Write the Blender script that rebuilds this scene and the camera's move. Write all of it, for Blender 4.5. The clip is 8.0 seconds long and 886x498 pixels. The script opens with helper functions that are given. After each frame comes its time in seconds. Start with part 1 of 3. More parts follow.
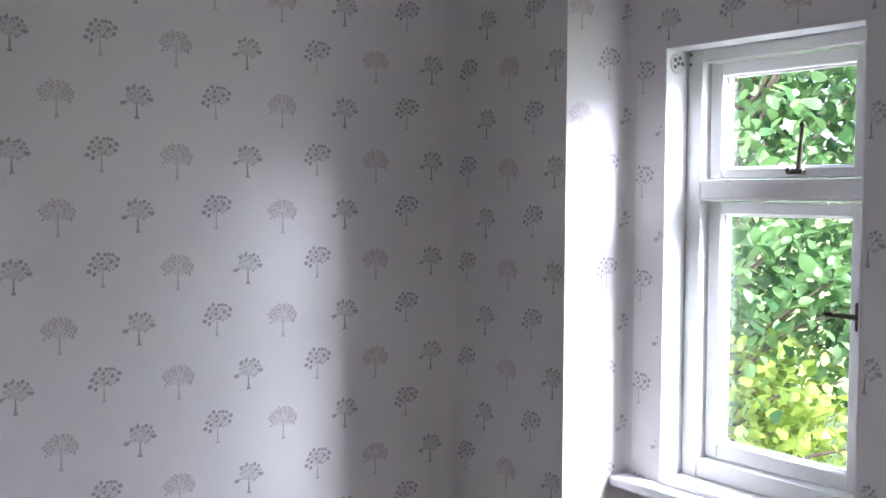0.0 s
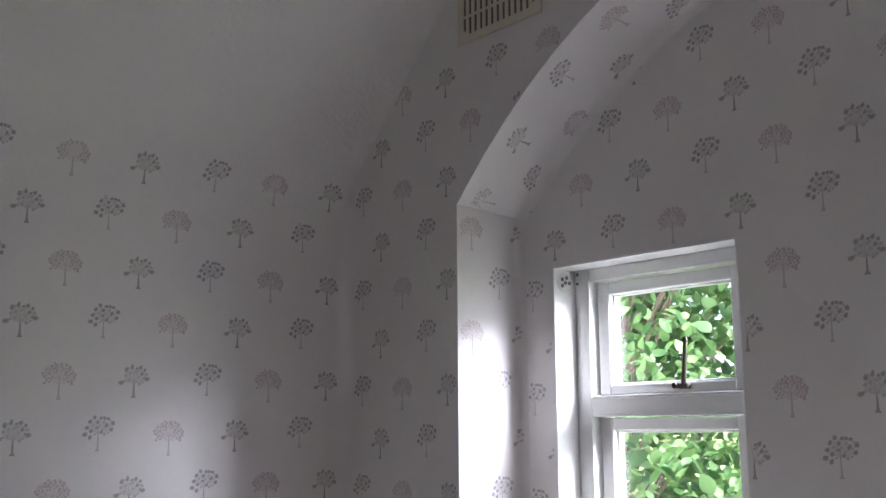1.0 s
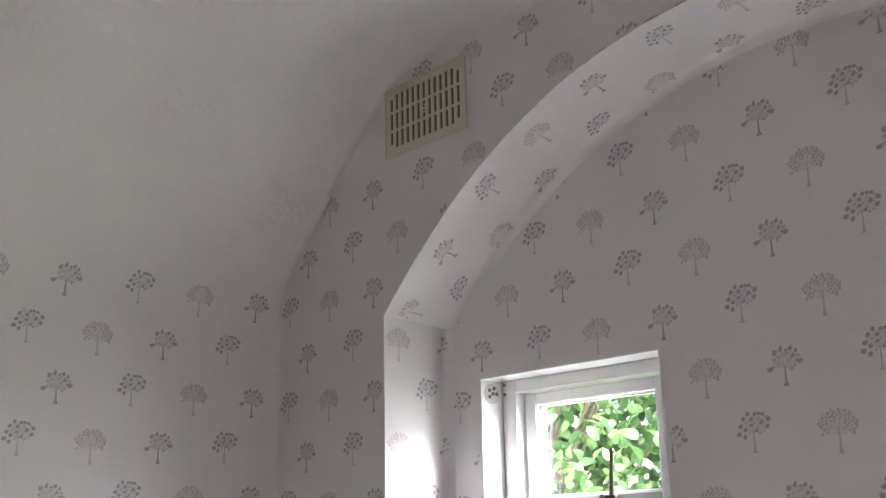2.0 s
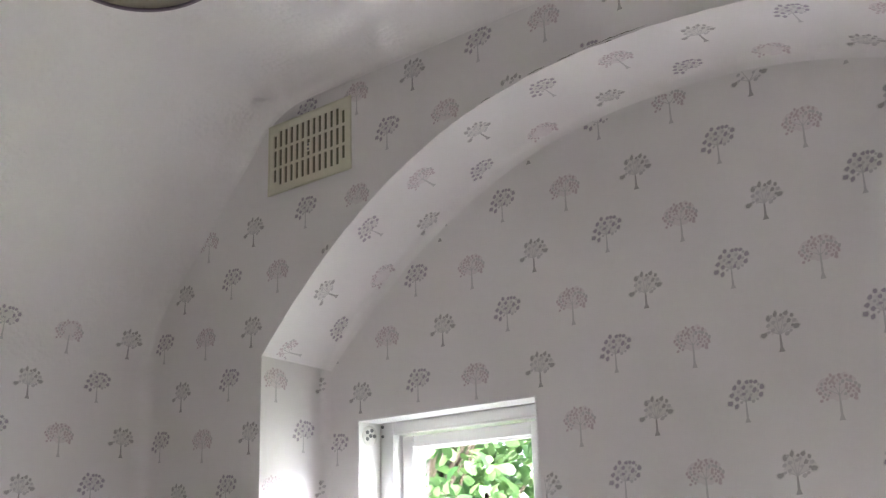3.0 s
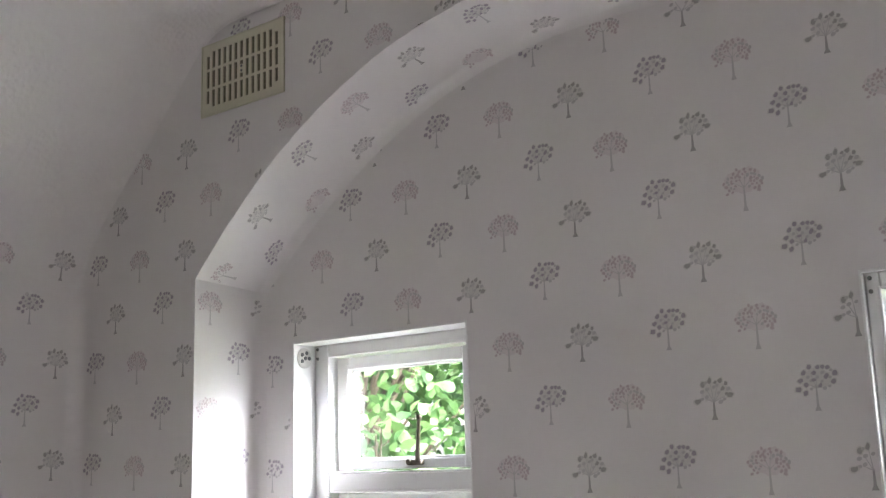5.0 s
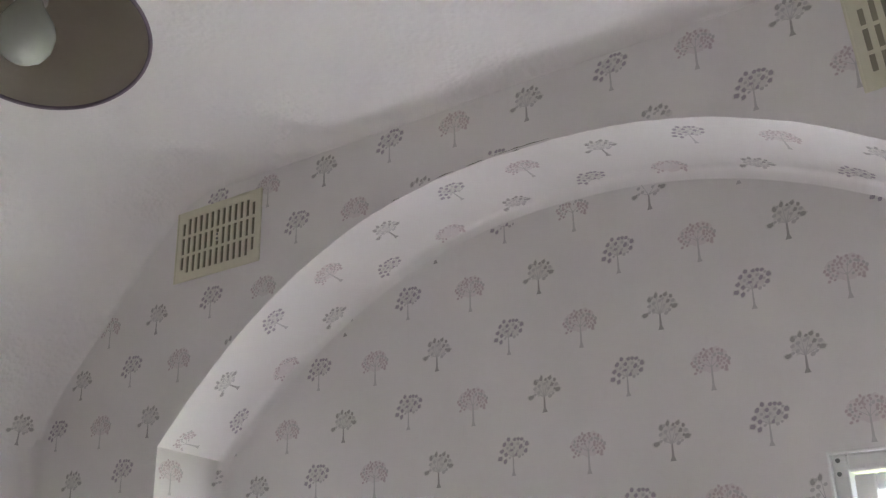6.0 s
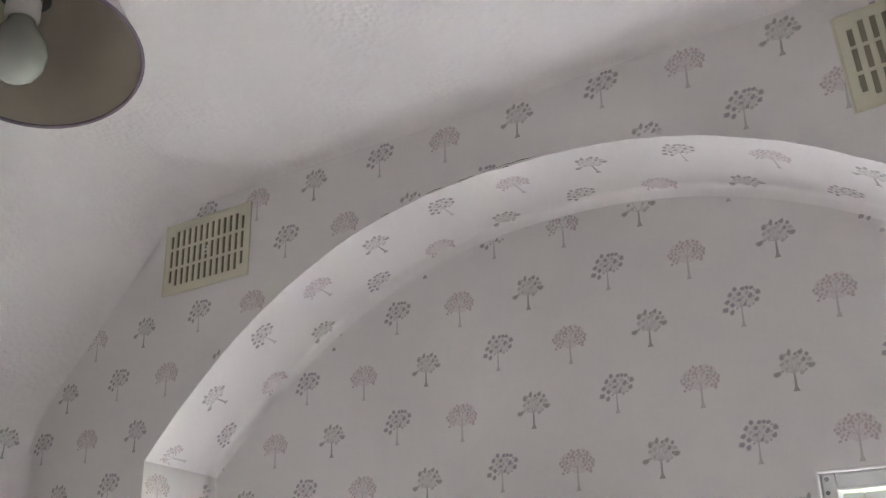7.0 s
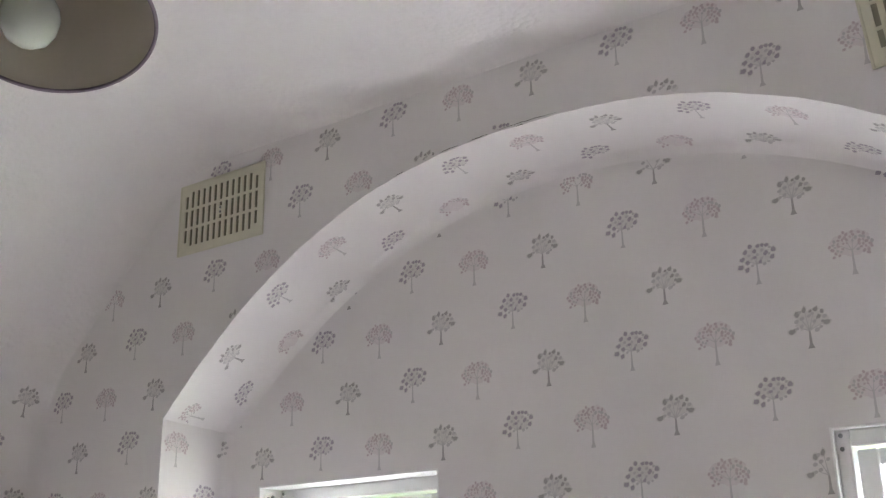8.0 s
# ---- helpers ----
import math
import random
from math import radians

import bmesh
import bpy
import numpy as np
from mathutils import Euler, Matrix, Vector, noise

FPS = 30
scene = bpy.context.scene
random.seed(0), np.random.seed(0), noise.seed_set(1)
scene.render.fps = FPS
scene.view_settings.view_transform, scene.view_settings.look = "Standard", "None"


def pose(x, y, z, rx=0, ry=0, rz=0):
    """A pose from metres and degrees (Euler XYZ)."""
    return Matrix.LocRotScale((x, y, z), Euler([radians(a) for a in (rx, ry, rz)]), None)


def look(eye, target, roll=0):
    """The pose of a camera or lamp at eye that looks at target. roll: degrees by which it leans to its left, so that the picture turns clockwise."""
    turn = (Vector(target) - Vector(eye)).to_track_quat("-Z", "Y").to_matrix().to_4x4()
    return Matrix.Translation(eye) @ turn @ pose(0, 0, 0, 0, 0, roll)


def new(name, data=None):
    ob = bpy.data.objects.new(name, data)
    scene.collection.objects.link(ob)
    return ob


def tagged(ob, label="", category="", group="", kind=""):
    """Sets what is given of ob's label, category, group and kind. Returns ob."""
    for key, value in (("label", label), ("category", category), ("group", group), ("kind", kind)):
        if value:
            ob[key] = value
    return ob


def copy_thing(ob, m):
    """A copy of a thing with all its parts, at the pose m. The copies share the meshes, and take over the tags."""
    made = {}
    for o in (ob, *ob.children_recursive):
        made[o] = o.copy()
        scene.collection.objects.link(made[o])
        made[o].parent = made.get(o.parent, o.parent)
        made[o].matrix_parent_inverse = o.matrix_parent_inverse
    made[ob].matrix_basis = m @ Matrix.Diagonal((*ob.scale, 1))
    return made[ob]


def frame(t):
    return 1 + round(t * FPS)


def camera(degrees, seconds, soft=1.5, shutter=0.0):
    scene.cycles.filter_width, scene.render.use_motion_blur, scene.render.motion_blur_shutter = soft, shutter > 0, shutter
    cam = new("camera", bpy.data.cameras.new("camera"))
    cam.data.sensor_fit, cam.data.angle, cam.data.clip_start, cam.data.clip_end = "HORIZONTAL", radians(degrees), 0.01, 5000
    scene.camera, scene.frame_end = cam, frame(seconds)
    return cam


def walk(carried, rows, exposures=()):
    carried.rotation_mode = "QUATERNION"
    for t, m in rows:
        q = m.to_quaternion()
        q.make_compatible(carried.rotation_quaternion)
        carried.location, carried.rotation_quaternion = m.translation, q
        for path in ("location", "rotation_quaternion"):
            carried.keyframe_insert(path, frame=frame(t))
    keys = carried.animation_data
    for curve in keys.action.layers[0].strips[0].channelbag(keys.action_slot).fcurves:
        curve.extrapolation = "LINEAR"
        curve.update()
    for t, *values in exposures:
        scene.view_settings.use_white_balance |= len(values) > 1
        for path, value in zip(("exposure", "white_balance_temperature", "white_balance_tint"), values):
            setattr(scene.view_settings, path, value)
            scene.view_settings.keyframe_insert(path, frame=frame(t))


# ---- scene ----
cam = camera(46.0, 8.0, soft=1.3)


def stand(x, y, z, yaw, pitch, roll):
    """Camera pose: turned left by yaw, up by pitch."""
    return pose(x, y, z, 90 + pitch, 0, yaw) @ pose(0, 0, 0, 0, 0, roll)


PATH = [
    (0.0, 1.131, -1.875, 1.326, 54.55, -3.0, 0.302),
    (0.5, 1.174, -1.858, 1.328, 52.322, 2.975, -0.34),
    (1.0, 1.164, -1.834, 1.288, 49.881, 9.785, -0.351),
    (1.5, 1.175, -1.835, 1.299, 48.678, 12.998, -0.139),
    (1.7, 1.173, -1.838, 1.298, 47.805, 14.225, -0.663),
    (2.8, 1.177, -1.84, 1.348, 40.123, 16.791, -1.401),
    (3.0, 1.183, -1.84, 1.354, 39.123, 16.38, -1.732),
    (3.5, 1.212, -1.842, 1.38, 36.901, 15.796, -1.7),
    (4.0, 1.227, -1.835, 1.389, 35.349, 12.918, -1.305),
    (4.2, 1.228, -1.82, 1.393, 35.996, 10.621, -1.112),
    (5.3, 1.229, -1.824, 1.374, 36.746, 12.511, -1.898),
    (5.5, 1.225, -1.833, 1.371, 36.258, 14.439, -1.59),
    (5.7, 1.224, -1.838, 1.374, 35.71, 16.79, -1.36),
    (5.9, 1.223, -1.846, 1.378, 34.51, 19.79, -1.095),
    (6.0, 1.222, -1.849, 1.379, 34.225, 20.801, -1.008),
    (6.5, 1.232, -1.859, 1.406, 33.828, 20.867, -1.197),
    (7.0, 1.219, -1.856, 1.395, 33.436, 21.213, -1.005),
    (7.5, 1.212, -1.858, 1.39, 34.142, 19.733, -0.688),
    (8.0, 1.218, -1.862, 1.403, 34.201, 18.736, -1.117),
]
EXPOSURES = [(0.0, 2.80, 5900, 20.5), (0.5, 2.55, 5930, 20.5), (1.0, 2.5, 6150, 21), (1.7, 2.95, 6420, 21), (2.8, 3.5, 6400, 19), (4.0, 3.55, 6400, 18),
             (5.4, 3.18, 6380, 18), (6.0, 3.51, 6350, 19), (6.5, 3.68, 6350, 19), (8.0, 3.72, 6350, 19)]
walk(cam, [(t, stand(*p)) for t, *p in PATH], EXPOSURES)

# ---- light: overcast day through two small windows ----
world = bpy.data.worlds.new("sky")
scene.world = world
world.use_nodes = True
wn = world.node_tree.nodes
sky = wn.new("ShaderNodeTexSky")
sky.sky_type = "NISHITA"
sky.sun_disc = False
sky.sun_elevation, sky.sun_rotation = radians(59), radians(150)
sky.dust_density = 3.0
wn["Background"].inputs["Strength"].default_value = 0.15
world.node_tree.links.new(sky.outputs[0], wn["Background"].inputs["Color"])

sun = new("sun", bpy.data.lights.new("sun", "SUN"))
sun.data.energy, sun.data.angle, sun.data.color = 4.2, radians(10), (1.0, 0.97, 0.92)
sun.matrix_world = look((0, 0, 0), (-0.30, 0.52, -1.0))


def sky_lamp(x, y, z, target, size_x, size_y, power):
    """Area lamp added outside the windows in place of open sky above the trees."""
    lamp = new("sky_light", bpy.data.lights.new("sky_light", "AREA"))
    lamp.data.shape, lamp.data.size, lamp.data.size_y = "RECTANGLE", size_x, size_y
    lamp.data.energy, lamp.data.color = power, (0.91, 0.95, 1.0)
    lamp.matrix_world = look((x, y, z), target)
    return lamp


# added lamp, set far right so its light pools on the side wall
sky_lamp(1.76, 1.10, 2.42, (0.0, 0.0, 1.2), 1.9, 1.2, 118)


# ---- materials ----
def material(name, colour, rough=0.6, grain=0.04, size=40.0, bump=0.1, bump_size=200.0, metal=0.0, coat=0.0, blotch=0.05, depth=0.001):
    m = bpy.data.materials.new(name)
    m.use_nodes = True
    nt = m.node_tree
    n, ln = nt.nodes, nt.links
    b = n["Principled BSDF"]
    b.inputs["Roughness"].default_value, b.inputs["Metallic"].default_value = rough, metal
    b.inputs["Coat Weight"].default_value = coat
    tc = n.new("ShaderNodeTexCoord")
    fine, wide, relief = n.new("ShaderNodeTexNoise"), n.new("ShaderNodeTexNoise"), n.new("ShaderNodeTexNoise")
    fine.inputs["Scale"].default_value, fine.inputs["Detail"].default_value = size, 6
    wide.inputs["Scale"].default_value, wide.inputs["Detail"].default_value = 2.3, 3
    relief.inputs["Scale"].default_value, relief.inputs["Detail"].default_value = bump_size, 4
    hsv = n.new("ShaderNodeHueSaturation")
    hsv.inputs["Color"].default_value = (*colour, 1)
    add = n.new("ShaderNodeMath")
    add.operation = "MULTIPLY_ADD"
    add.inputs[1].default_value, add.inputs[2].default_value = 2 * grain, 1 - grain - blotch
    add2 = n.new("ShaderNodeMath")
    add2.operation = "MULTIPLY_ADD"
    add2.inputs[1].default_value = 2 * blotch
    bp = n.new("ShaderNodeBump")
    bp.inputs["Strength"].default_value, bp.inputs["Distance"].default_value = bump, depth
    for t in (fine, wide, relief):
        ln.new(tc.outputs["Object"], t.inputs["Vector"])
    ln.new(fine.outputs["Fac"], add.inputs[0])
    ln.new(wide.outputs["Fac"], add2.inputs[0])
    ln.new(add.outputs[0], add2.inputs[2])
    ln.new(add2.outputs[0], hsv.inputs["Value"])
    ln.new(hsv.outputs["Color"], b.inputs["Base Color"])
    ln.new(relief.outputs["Fac"], bp.inputs["Height"])
    ln.new(bp.outputs["Normal"], b.inputs["Normal"])
    return m


def leaf_material(name, a, b_colour, glow):
    m = bpy.data.materials.new(name)
    m.use_nodes = True
    n, ln = m.node_tree.nodes, m.node_tree.links
    b = n["Principled BSDF"]
    b.inputs["Roughness"].default_value = 0.5
    geo, ramp = n.new("ShaderNodeNewGeometry"), n.new("ShaderNodeValToRGB")
    ramp.color_ramp.elements[0].color, ramp.color_ramp.elements[1].color = (*a, 1), (*b_colour, 1)
    ln.new(geo.outputs["Random Per Island"], ramp.inputs["Fac"])
    ln.new(ramp.outputs["Color"], b.inputs["Base Color"])
    tr, mix = n.new("ShaderNodeBsdfTranslucent"), n.new("ShaderNodeMixShader")
    ln.new(ramp.outputs["Color"], tr.inputs["Color"])
    mix.inputs["Fac"].default_value = glow
    ln.new(b.outputs[0], mix.inputs[1])
    ln.new(tr.outputs[0], mix.inputs[2])
    ln.new(mix.outputs[0], n["Material Output"].inputs["Surface"])
    return m


def clear_glass(name):
    m = bpy.data.materials.new(name)
    m.use_nodes = True
    b = m.node_tree.nodes["Principled BSDF"]
    b.inputs["Transmission Weight"].default_value, b.inputs["Roughness"].default_value = 1.0, 0.0
    b.inputs["IOR"].default_value = 1.45
    return m


PAPER = material("wallpaper", (0.76, 0.735, 0.72), 0.62, 0.015, 300, 0.12, 900, blotch=0.02)
PLASTER = material("ceiling_plaster", (0.76, 0.735, 0.72), 0.64, 0.02, 60, 0.5, 70, blotch=0.03, depth=0.003)


def stipple(m):
    """Old stippled lumps that show in patches."""
    n, ln = m.node_tree.nodes, m.node_tree.links
    tc = next(x for x in n if x.type == "TEX_COORD")
    old = next(x for x in n if x.type == "BUMP")
    lumps, patch, ramp, mul, bp = n.new("ShaderNodeTexVoronoi"), n.new("ShaderNodeTexNoise"), n.new("ShaderNodeValToRGB"), n.new("ShaderNodeMath"), n.new("ShaderNodeBump")
    lumps.inputs["Scale"].default_value, patch.inputs["Scale"].default_value = 75, 3.2
    patch.inputs["Detail"].default_value = 5
    ramp.color_ramp.elements[0].position, ramp.color_ramp.elements[1].position = 0.43, 0.62
    mul.operation = "MULTIPLY"
    bp.inputs["Strength"].default_value, bp.inputs["Distance"].default_value = 0.5, 0.005
    for t in (lumps, patch):
        ln.new(tc.outputs["Object"], t.inputs["Vector"])
    ln.new(patch.outputs["Fac"], ramp.inputs["Fac"])
    ln.new(lumps.outputs["Distance"], mul.inputs[0])
    ln.new(ramp.outputs["Color"], mul.inputs[1])
    ln.new(mul.outputs[0], bp.inputs["Height"])
    ln.new(old.outputs["Normal"], bp.inputs["Normal"])
    ln.new(bp.outputs["Normal"], n["Principled BSDF"].inputs["Normal"])


stipple(PLASTER)
GLOSS_WHITE = material("white_gloss_paint", (0.82, 0.82, 0.80), 0.28, 0.02, 30, 0.08, 60, blotch=0.02)
PRINT_PURPLE = material("purple_print", (0.385, 0.345, 0.385), 0.6, 0.2, 90, 0.05, blotch=0.1)
PRINT_STEM = material("grey_stem_print", (0.53, 0.51, 0.505), 0.6, 0.15, 90, 0.05, blotch=0.1)
PRINT_GREY = material("grey_green_print", (0.385, 0.37, 0.355), 0.6, 0.2, 90, 0.05, blotch=0.1)
PRINT_HAZE = material("pale_green_print", (0.655, 0.635, 0.61), 0.6, 0.1, 120, 0.05, blotch=0.05)
PRINT_PINK = material("pink_print", (0.545, 0.46, 0.468), 0.6, 0.2, 90, 0.05, blotch=0.12)
PRINT_BLUSH = material("pale_pink_print", (0.695, 0.645, 0.64), 0.6, 0.1, 120, 0.05, blotch=0.05)
PRINT_PALE = material("pale_stem_print", (0.54, 0.52, 0.51), 0.6, 0.1, 120, 0.05, blotch=0.05)
VENT_CREAM = material("cream_plastic", (0.66, 0.64, 0.50), 0.4, 0.03, 40, 0.05, blotch=0.05)
# dark colour that stands in for shade inside vent slots and paper splits
GAP_SHADE = material("gap_shade", (0.14, 0.13, 0.09), 0.9)
VENT_SHUT = material("brown_shutter", (0.27, 0.25, 0.185), 0.6)
SHADE_OUT = material("lilac_fabric", (0.50, 0.45, 0.49), 0.9, 0.05, 250, 0.3, 1200)
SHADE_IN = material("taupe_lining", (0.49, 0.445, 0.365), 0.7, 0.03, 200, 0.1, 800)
TRIM = material("mauve_trim", (0.20, 0.155, 0.20), 0.8, 0.1, 200)
BULB = material("opal_bulb", (0.44, 0.465, 0.41), 0.04, 0.01, 10, 0.0, blotch=0.0)
PLASTIC = material("white_plastic", (0.66, 0.65, 0.62), 0.35)
BRONZE = material("dark_bronze", (0.10, 0.085, 0.065), 0.4, 0.2, 60, 0.1, metal=0.7)
STEEL = material("dull_steel", (0.20, 0.21, 0.21), 0.4, metal=0.5)
# pale tone chosen so the unseen floor throws light onto the ceiling
BOUNCE_FLOOR = material("bounce_floor", (0.60, 0.56, 0.50), 0.95, 0.12, 300, 0.6, 400)
GRASS = material("lawn", (0.25, 0.32, 0.10), 0.9, 0.35, 30, 0.8, 90, blotch=0.2, depth=0.02)
BARK = material("bark", (0.11, 0.085, 0.06), 0.9, 0.3, 40, 0.8, 60, depth=0.01)
RENDER_OUT = material("outer_render", (0.55, 0.53, 0.48), 0.9, 0.08, 30, 0.5, 120)
GLASS = clear_glass("window_glass")
LEAF = leaf_material("leaf_green", (0.03, 0.095, 0.028), (0.165, 0.29, 0.105), 0.4)
LEAF_YELLOW = leaf_material("leaf_yellow_green", (0.17, 0.27, 0.04), (0.34, 0.42, 0.08), 0.4)
LEAF_RUST = leaf_material("leaf_rust", (0.55, 0.36, 0.22), (0.66, 0.56, 0.36), 0.3)


# ---- mesh helpers ----
def finish(bm, name, mat, smooth=False):
    me = bpy.data.meshes.new(name)
    bmesh.ops.recalc_face_normals(bm, faces=bm.faces[:]) if bm.faces else None
    bm.to_mesh(me)
    bm.free()
    for m in mat if isinstance(mat, (list, tuple)) else [mat]:
        me.materials.append(m)
    if smooth:
        me.polygons.foreach_set("use_smooth", [True] * len(me.polygons))
    return me


def part(name, bm, mat, parent, label="", smooth=False):
    ob = new(name, finish(bm, name, mat, smooth))
    ob.parent = parent
    return tagged(ob, label)


def whole(name, bm, mat, label, category, kind="", group="", smooth=False):
    return tagged(new(name, finish(bm, name, mat, smooth)), label, category, group, kind)


def empty(name, at, label, category, group="", kind=""):
    ob = new(name)
    ob.location = at
    ob.empty_display_size = 0.05
    return tagged(ob, label, category, group, kind)


def box(bm, x0, x1, y0, y1, z0, z1, bevel=0.0):
    """A bevelled block added to bm."""
    t = bmesh.new()
    v = [t.verts.new((x, y, z)) for x in (x0, x1) for y in (y0, y1) for z in (z0, z1)]
    for f in ((0, 1, 3, 2), (4, 6, 7, 5), (0, 4, 5, 1), (2, 3, 7, 6), (0, 2, 6, 4), (1, 5, 7, 3)):
        t.faces.new([v[i] for i in f])
    if bevel:
        bmesh.ops.bevel(t, geom=t.edges[:], offset=bevel, segments=2, profile=0.5, affect="EDGES")
    join(bm, t)


def join(bm, t, m=None):
    back = {}
    for v in t.verts:
        back[v] = bm.verts.new(m @ v.co if m else v.co)
    for f in t.faces:
        try:
            nf = bm.faces.new([back[v] for v in f.verts])
            nf.material_index, nf.smooth = f.material_index, f.smooth
        except ValueError:
            pass
    t.free()


def lathe(bm, profile, at=(0, 0, 0), n=48, m=None):
    """Turns (radius, height) pairs round the z axis."""
    t = bmesh.new()
    rings = []
    for r, z in profile:
        rings.append([t.verts.new((at[0] + r * math.cos(a), at[1] + r * math.sin(a), at[2] + z)) for a in (2 * math.pi * i / n for i in range(n))])
    for a, b in zip(rings, rings[1:]):
        for i in range(n):
            t.faces.new((a[i], a[(i + 1) % n], b[(i + 1) % n], b[i]))
    join(bm, t, m)


def rod(bm, p, q, r0, r1=None, n=10):
    """A tapered round bar from p to q with closed ends."""
    p, q = Vector(p), Vector(q)
    r1 = r0 if r1 is None else r1
    m = Matrix.Translation(p) @ (q - p).to_track_quat("Z", "Y").to_matrix().to_4x4()
    d = (q - p).length
    lathe(bm, [(1e-4, 0), (r0, 0), (r1, d), (1e-4, d)], n=n, m=m)


# ---- plan of the room ----
YF = -0.219                 # room face of the arched wall; its recess goes back to y = 0
XL, XC = -1.157, 0.305       # side wall, axis of the arch
XR = 2 * XC - XL
YB = -4.8
JAMB = -0.700
INNER = -0.710              # where the jamb meets the window wall
R_OUT, TOP_OUT, TOP_IN = 1.40, 2.297, 2.284
Z_FLAT, KINK = 2.472, 1.978
SLOPE = radians(45)
COVE, FALL = 0.055, 0.032   # reach and fall of the rounding between ceiling and end wall
R_FOLD = 0.36               # rounding between side wall and slope, which begins at FOLD
FOLD = KINK - R_FOLD * math.tan((math.pi / 2 - SLOPE) / 2)
PITCH, ROW = 0.53 / 3, 0.1264


def arch_out(x):
    """Room-side edge of the arch."""
    return TOP_OUT - 0.475 * (abs(x - XC) / 1.005) ** 2.32


def arch_in(x):
    """Edge of the arch against the window wall."""
    return TOP_IN - 0.463 * (abs(x - XC) / 1.009) ** 2.2


def ceiling_profile():
    """Half profile from the side wall's top to the middle: (x, z, normal x, normal z)."""
    pts = []
    r1, r2 = R_FOLD, 0.26
    cx, cz = XL + r1, FOLD
    for i in range(9):
        a = (math.pi / 2 - SLOPE) * i / 8
        pts.append((cx - r1 * math.cos(a), cz + r1 * math.sin(a), math.cos(a), -math.sin(a)))
    x_top = XL + (Z_FLAT - KINK) / math.tan(SLOPE)
    t2 = r2 * math.tan(SLOPE / 2)
    cx, cz = x_top + t2, Z_FLAT - r2
    x0, z0 = pts[-1][0], pts[-1][1]
    a0 = math.pi / 2 + SLOPE
    x1, z1 = cx + r2 * math.cos(a0), cz + r2 * math.sin(a0)
    nx, nz = math.sin(SLOPE), -math.cos(SLOPE)
    for i in range(1, 8):
        k = i / 8
        pts.append((x0 + (x1 - x0) * k, z0 + (z1 - z0) * k, nx, nz))
    for i in range(13):
        a = a0 - SLOPE * i / 12
        pts.append((cx + r2 * math.cos(a), cz + r2 * math.sin(a), -math.cos(a), -math.sin(a)))
    x2 = pts[-1][0]
    for i in range(1, 9):
        pts.append((x2 + (XC - x2) * i / 8, Z_FLAT, 0, -1))
    return pts


HALF = ceiling_profile()
PROFILE = HALF + [(2 * XC - x, z, -nx, nz) for x, z, nx, nz in reversed(HALF[:-1])]


def roof_z(x):
    """Height of the ceiling over x."""
    for (xa, za, *_), (xb, zb, *_) in zip(PROFILE, PROFILE[1:]):
        if xa <= x <= xb and xb > xa:
            return za + (zb - za) * (x - xa) / (xb - xa)
    return KINK


def joint_z(x):
    """Height at which the ceiling meets the end wall over x."""
    steep = XL < x < XL + 0.42 or XR - 0.42 < x < XR
    return roof_z(x) - FALL / (math.cos(SLOPE) if steep else 1.0)


def cove_drop(y):
    """How far the ceiling is drawn in by the rounding against the end wall."""
    k = 1 - min(max((YF - y) / COVE, 0.0), 1.0)
    return FALL * (1 - math.sqrt(max(0.0, 1 - k * k)))


# ---- structure ----
def make_ceiling():
    """Plaster shell that rises in a slope from both side walls and rounds down onto the end wall."""
    bm = bmesh.new()
    r = COVE
    ys = [YF + 0.03 - 0.0001] + [YF - r * (1 - math.cos(math.pi / 2 * i / 12)) for i in range(13)] + [YF - 0.2, YF - 0.5, -1.2, -1.9, -2.8, -3.8, YB - 0.05]
    inner, outer = [], []
    for y in ys:
        drop = cove_drop(y)
        inner.append([bm.verts.new((x + nx * drop * min(1.0, -nz / math.cos(SLOPE)), y, z + nz * drop * min(1.0, -nz / math.cos(SLOPE)))) for x, z, nx, nz in PROFILE])
        outer.append([bm.verts.new((x - nx * 0.08, y, z - nz * 0.08)) for x, z, nx, nz in PROFILE])
    n = len(PROFILE)
    for k in range(len(ys) - 1):
        for i in range(n - 1):
            bm.faces.new((inner[k][i], inner[k][i + 1], inner[k + 1][i + 1], inner[k + 1][i])).smooth = True
            bm.faces.new((outer[k][i], outer[k + 1][i], outer[k + 1][i + 1], outer[k][i + 1]))
        for i in (0, n - 1):
            bm.faces.new((inner[k][i], inner[k + 1][i], outer[k + 1][i], outer[k][i]))
    for k in (0, len(ys) - 1):
        for i in range(n - 1):
            bm.faces.new((inner[k][i], outer[k][i], outer[k][i + 1], inner[k][i + 1]))
    # crisp lower rims, so that the rounding runs evenly out of the side walls
    rims = {ring[i] for ring in inner for i in (0, n - 1)}
    for ed in bm.edges:
        if ed.verts[0] in rims and ed.verts[1] in rims:
            ed.smooth = False
    ob = whole("ceiling", bm, PLASTER, "off-white hand-plastered ceiling sloping down to the walls", "ceiling", "structure")
    return ob


make_ceiling()


# the recess's sides run straight back and round softly into the window wall
FILLET = 0.022
DEPTH = [0.0, 0.35, 0.65] + [1 + FILLET / YF * math.cos(math.pi / 2 * i / 7) for i in range(8)]


def ease(k):
    """How far the side has turned in towards the opening at depth k (0 at the room, 1 at the window wall)."""
    d = min(max((1 - k) * -YF, 0.0), FILLET)
    return FILLET - math.sqrt(max(0.0, FILLET ** 2 - (FILLET - d) ** 2))


def inward(x):
    """Direction from the arch into the opening."""
    slope = (arch_out(x + 0.001) - arch_out(x - 0.001)) / 0.002
    return Vector((slope, -1.0)).normalized()


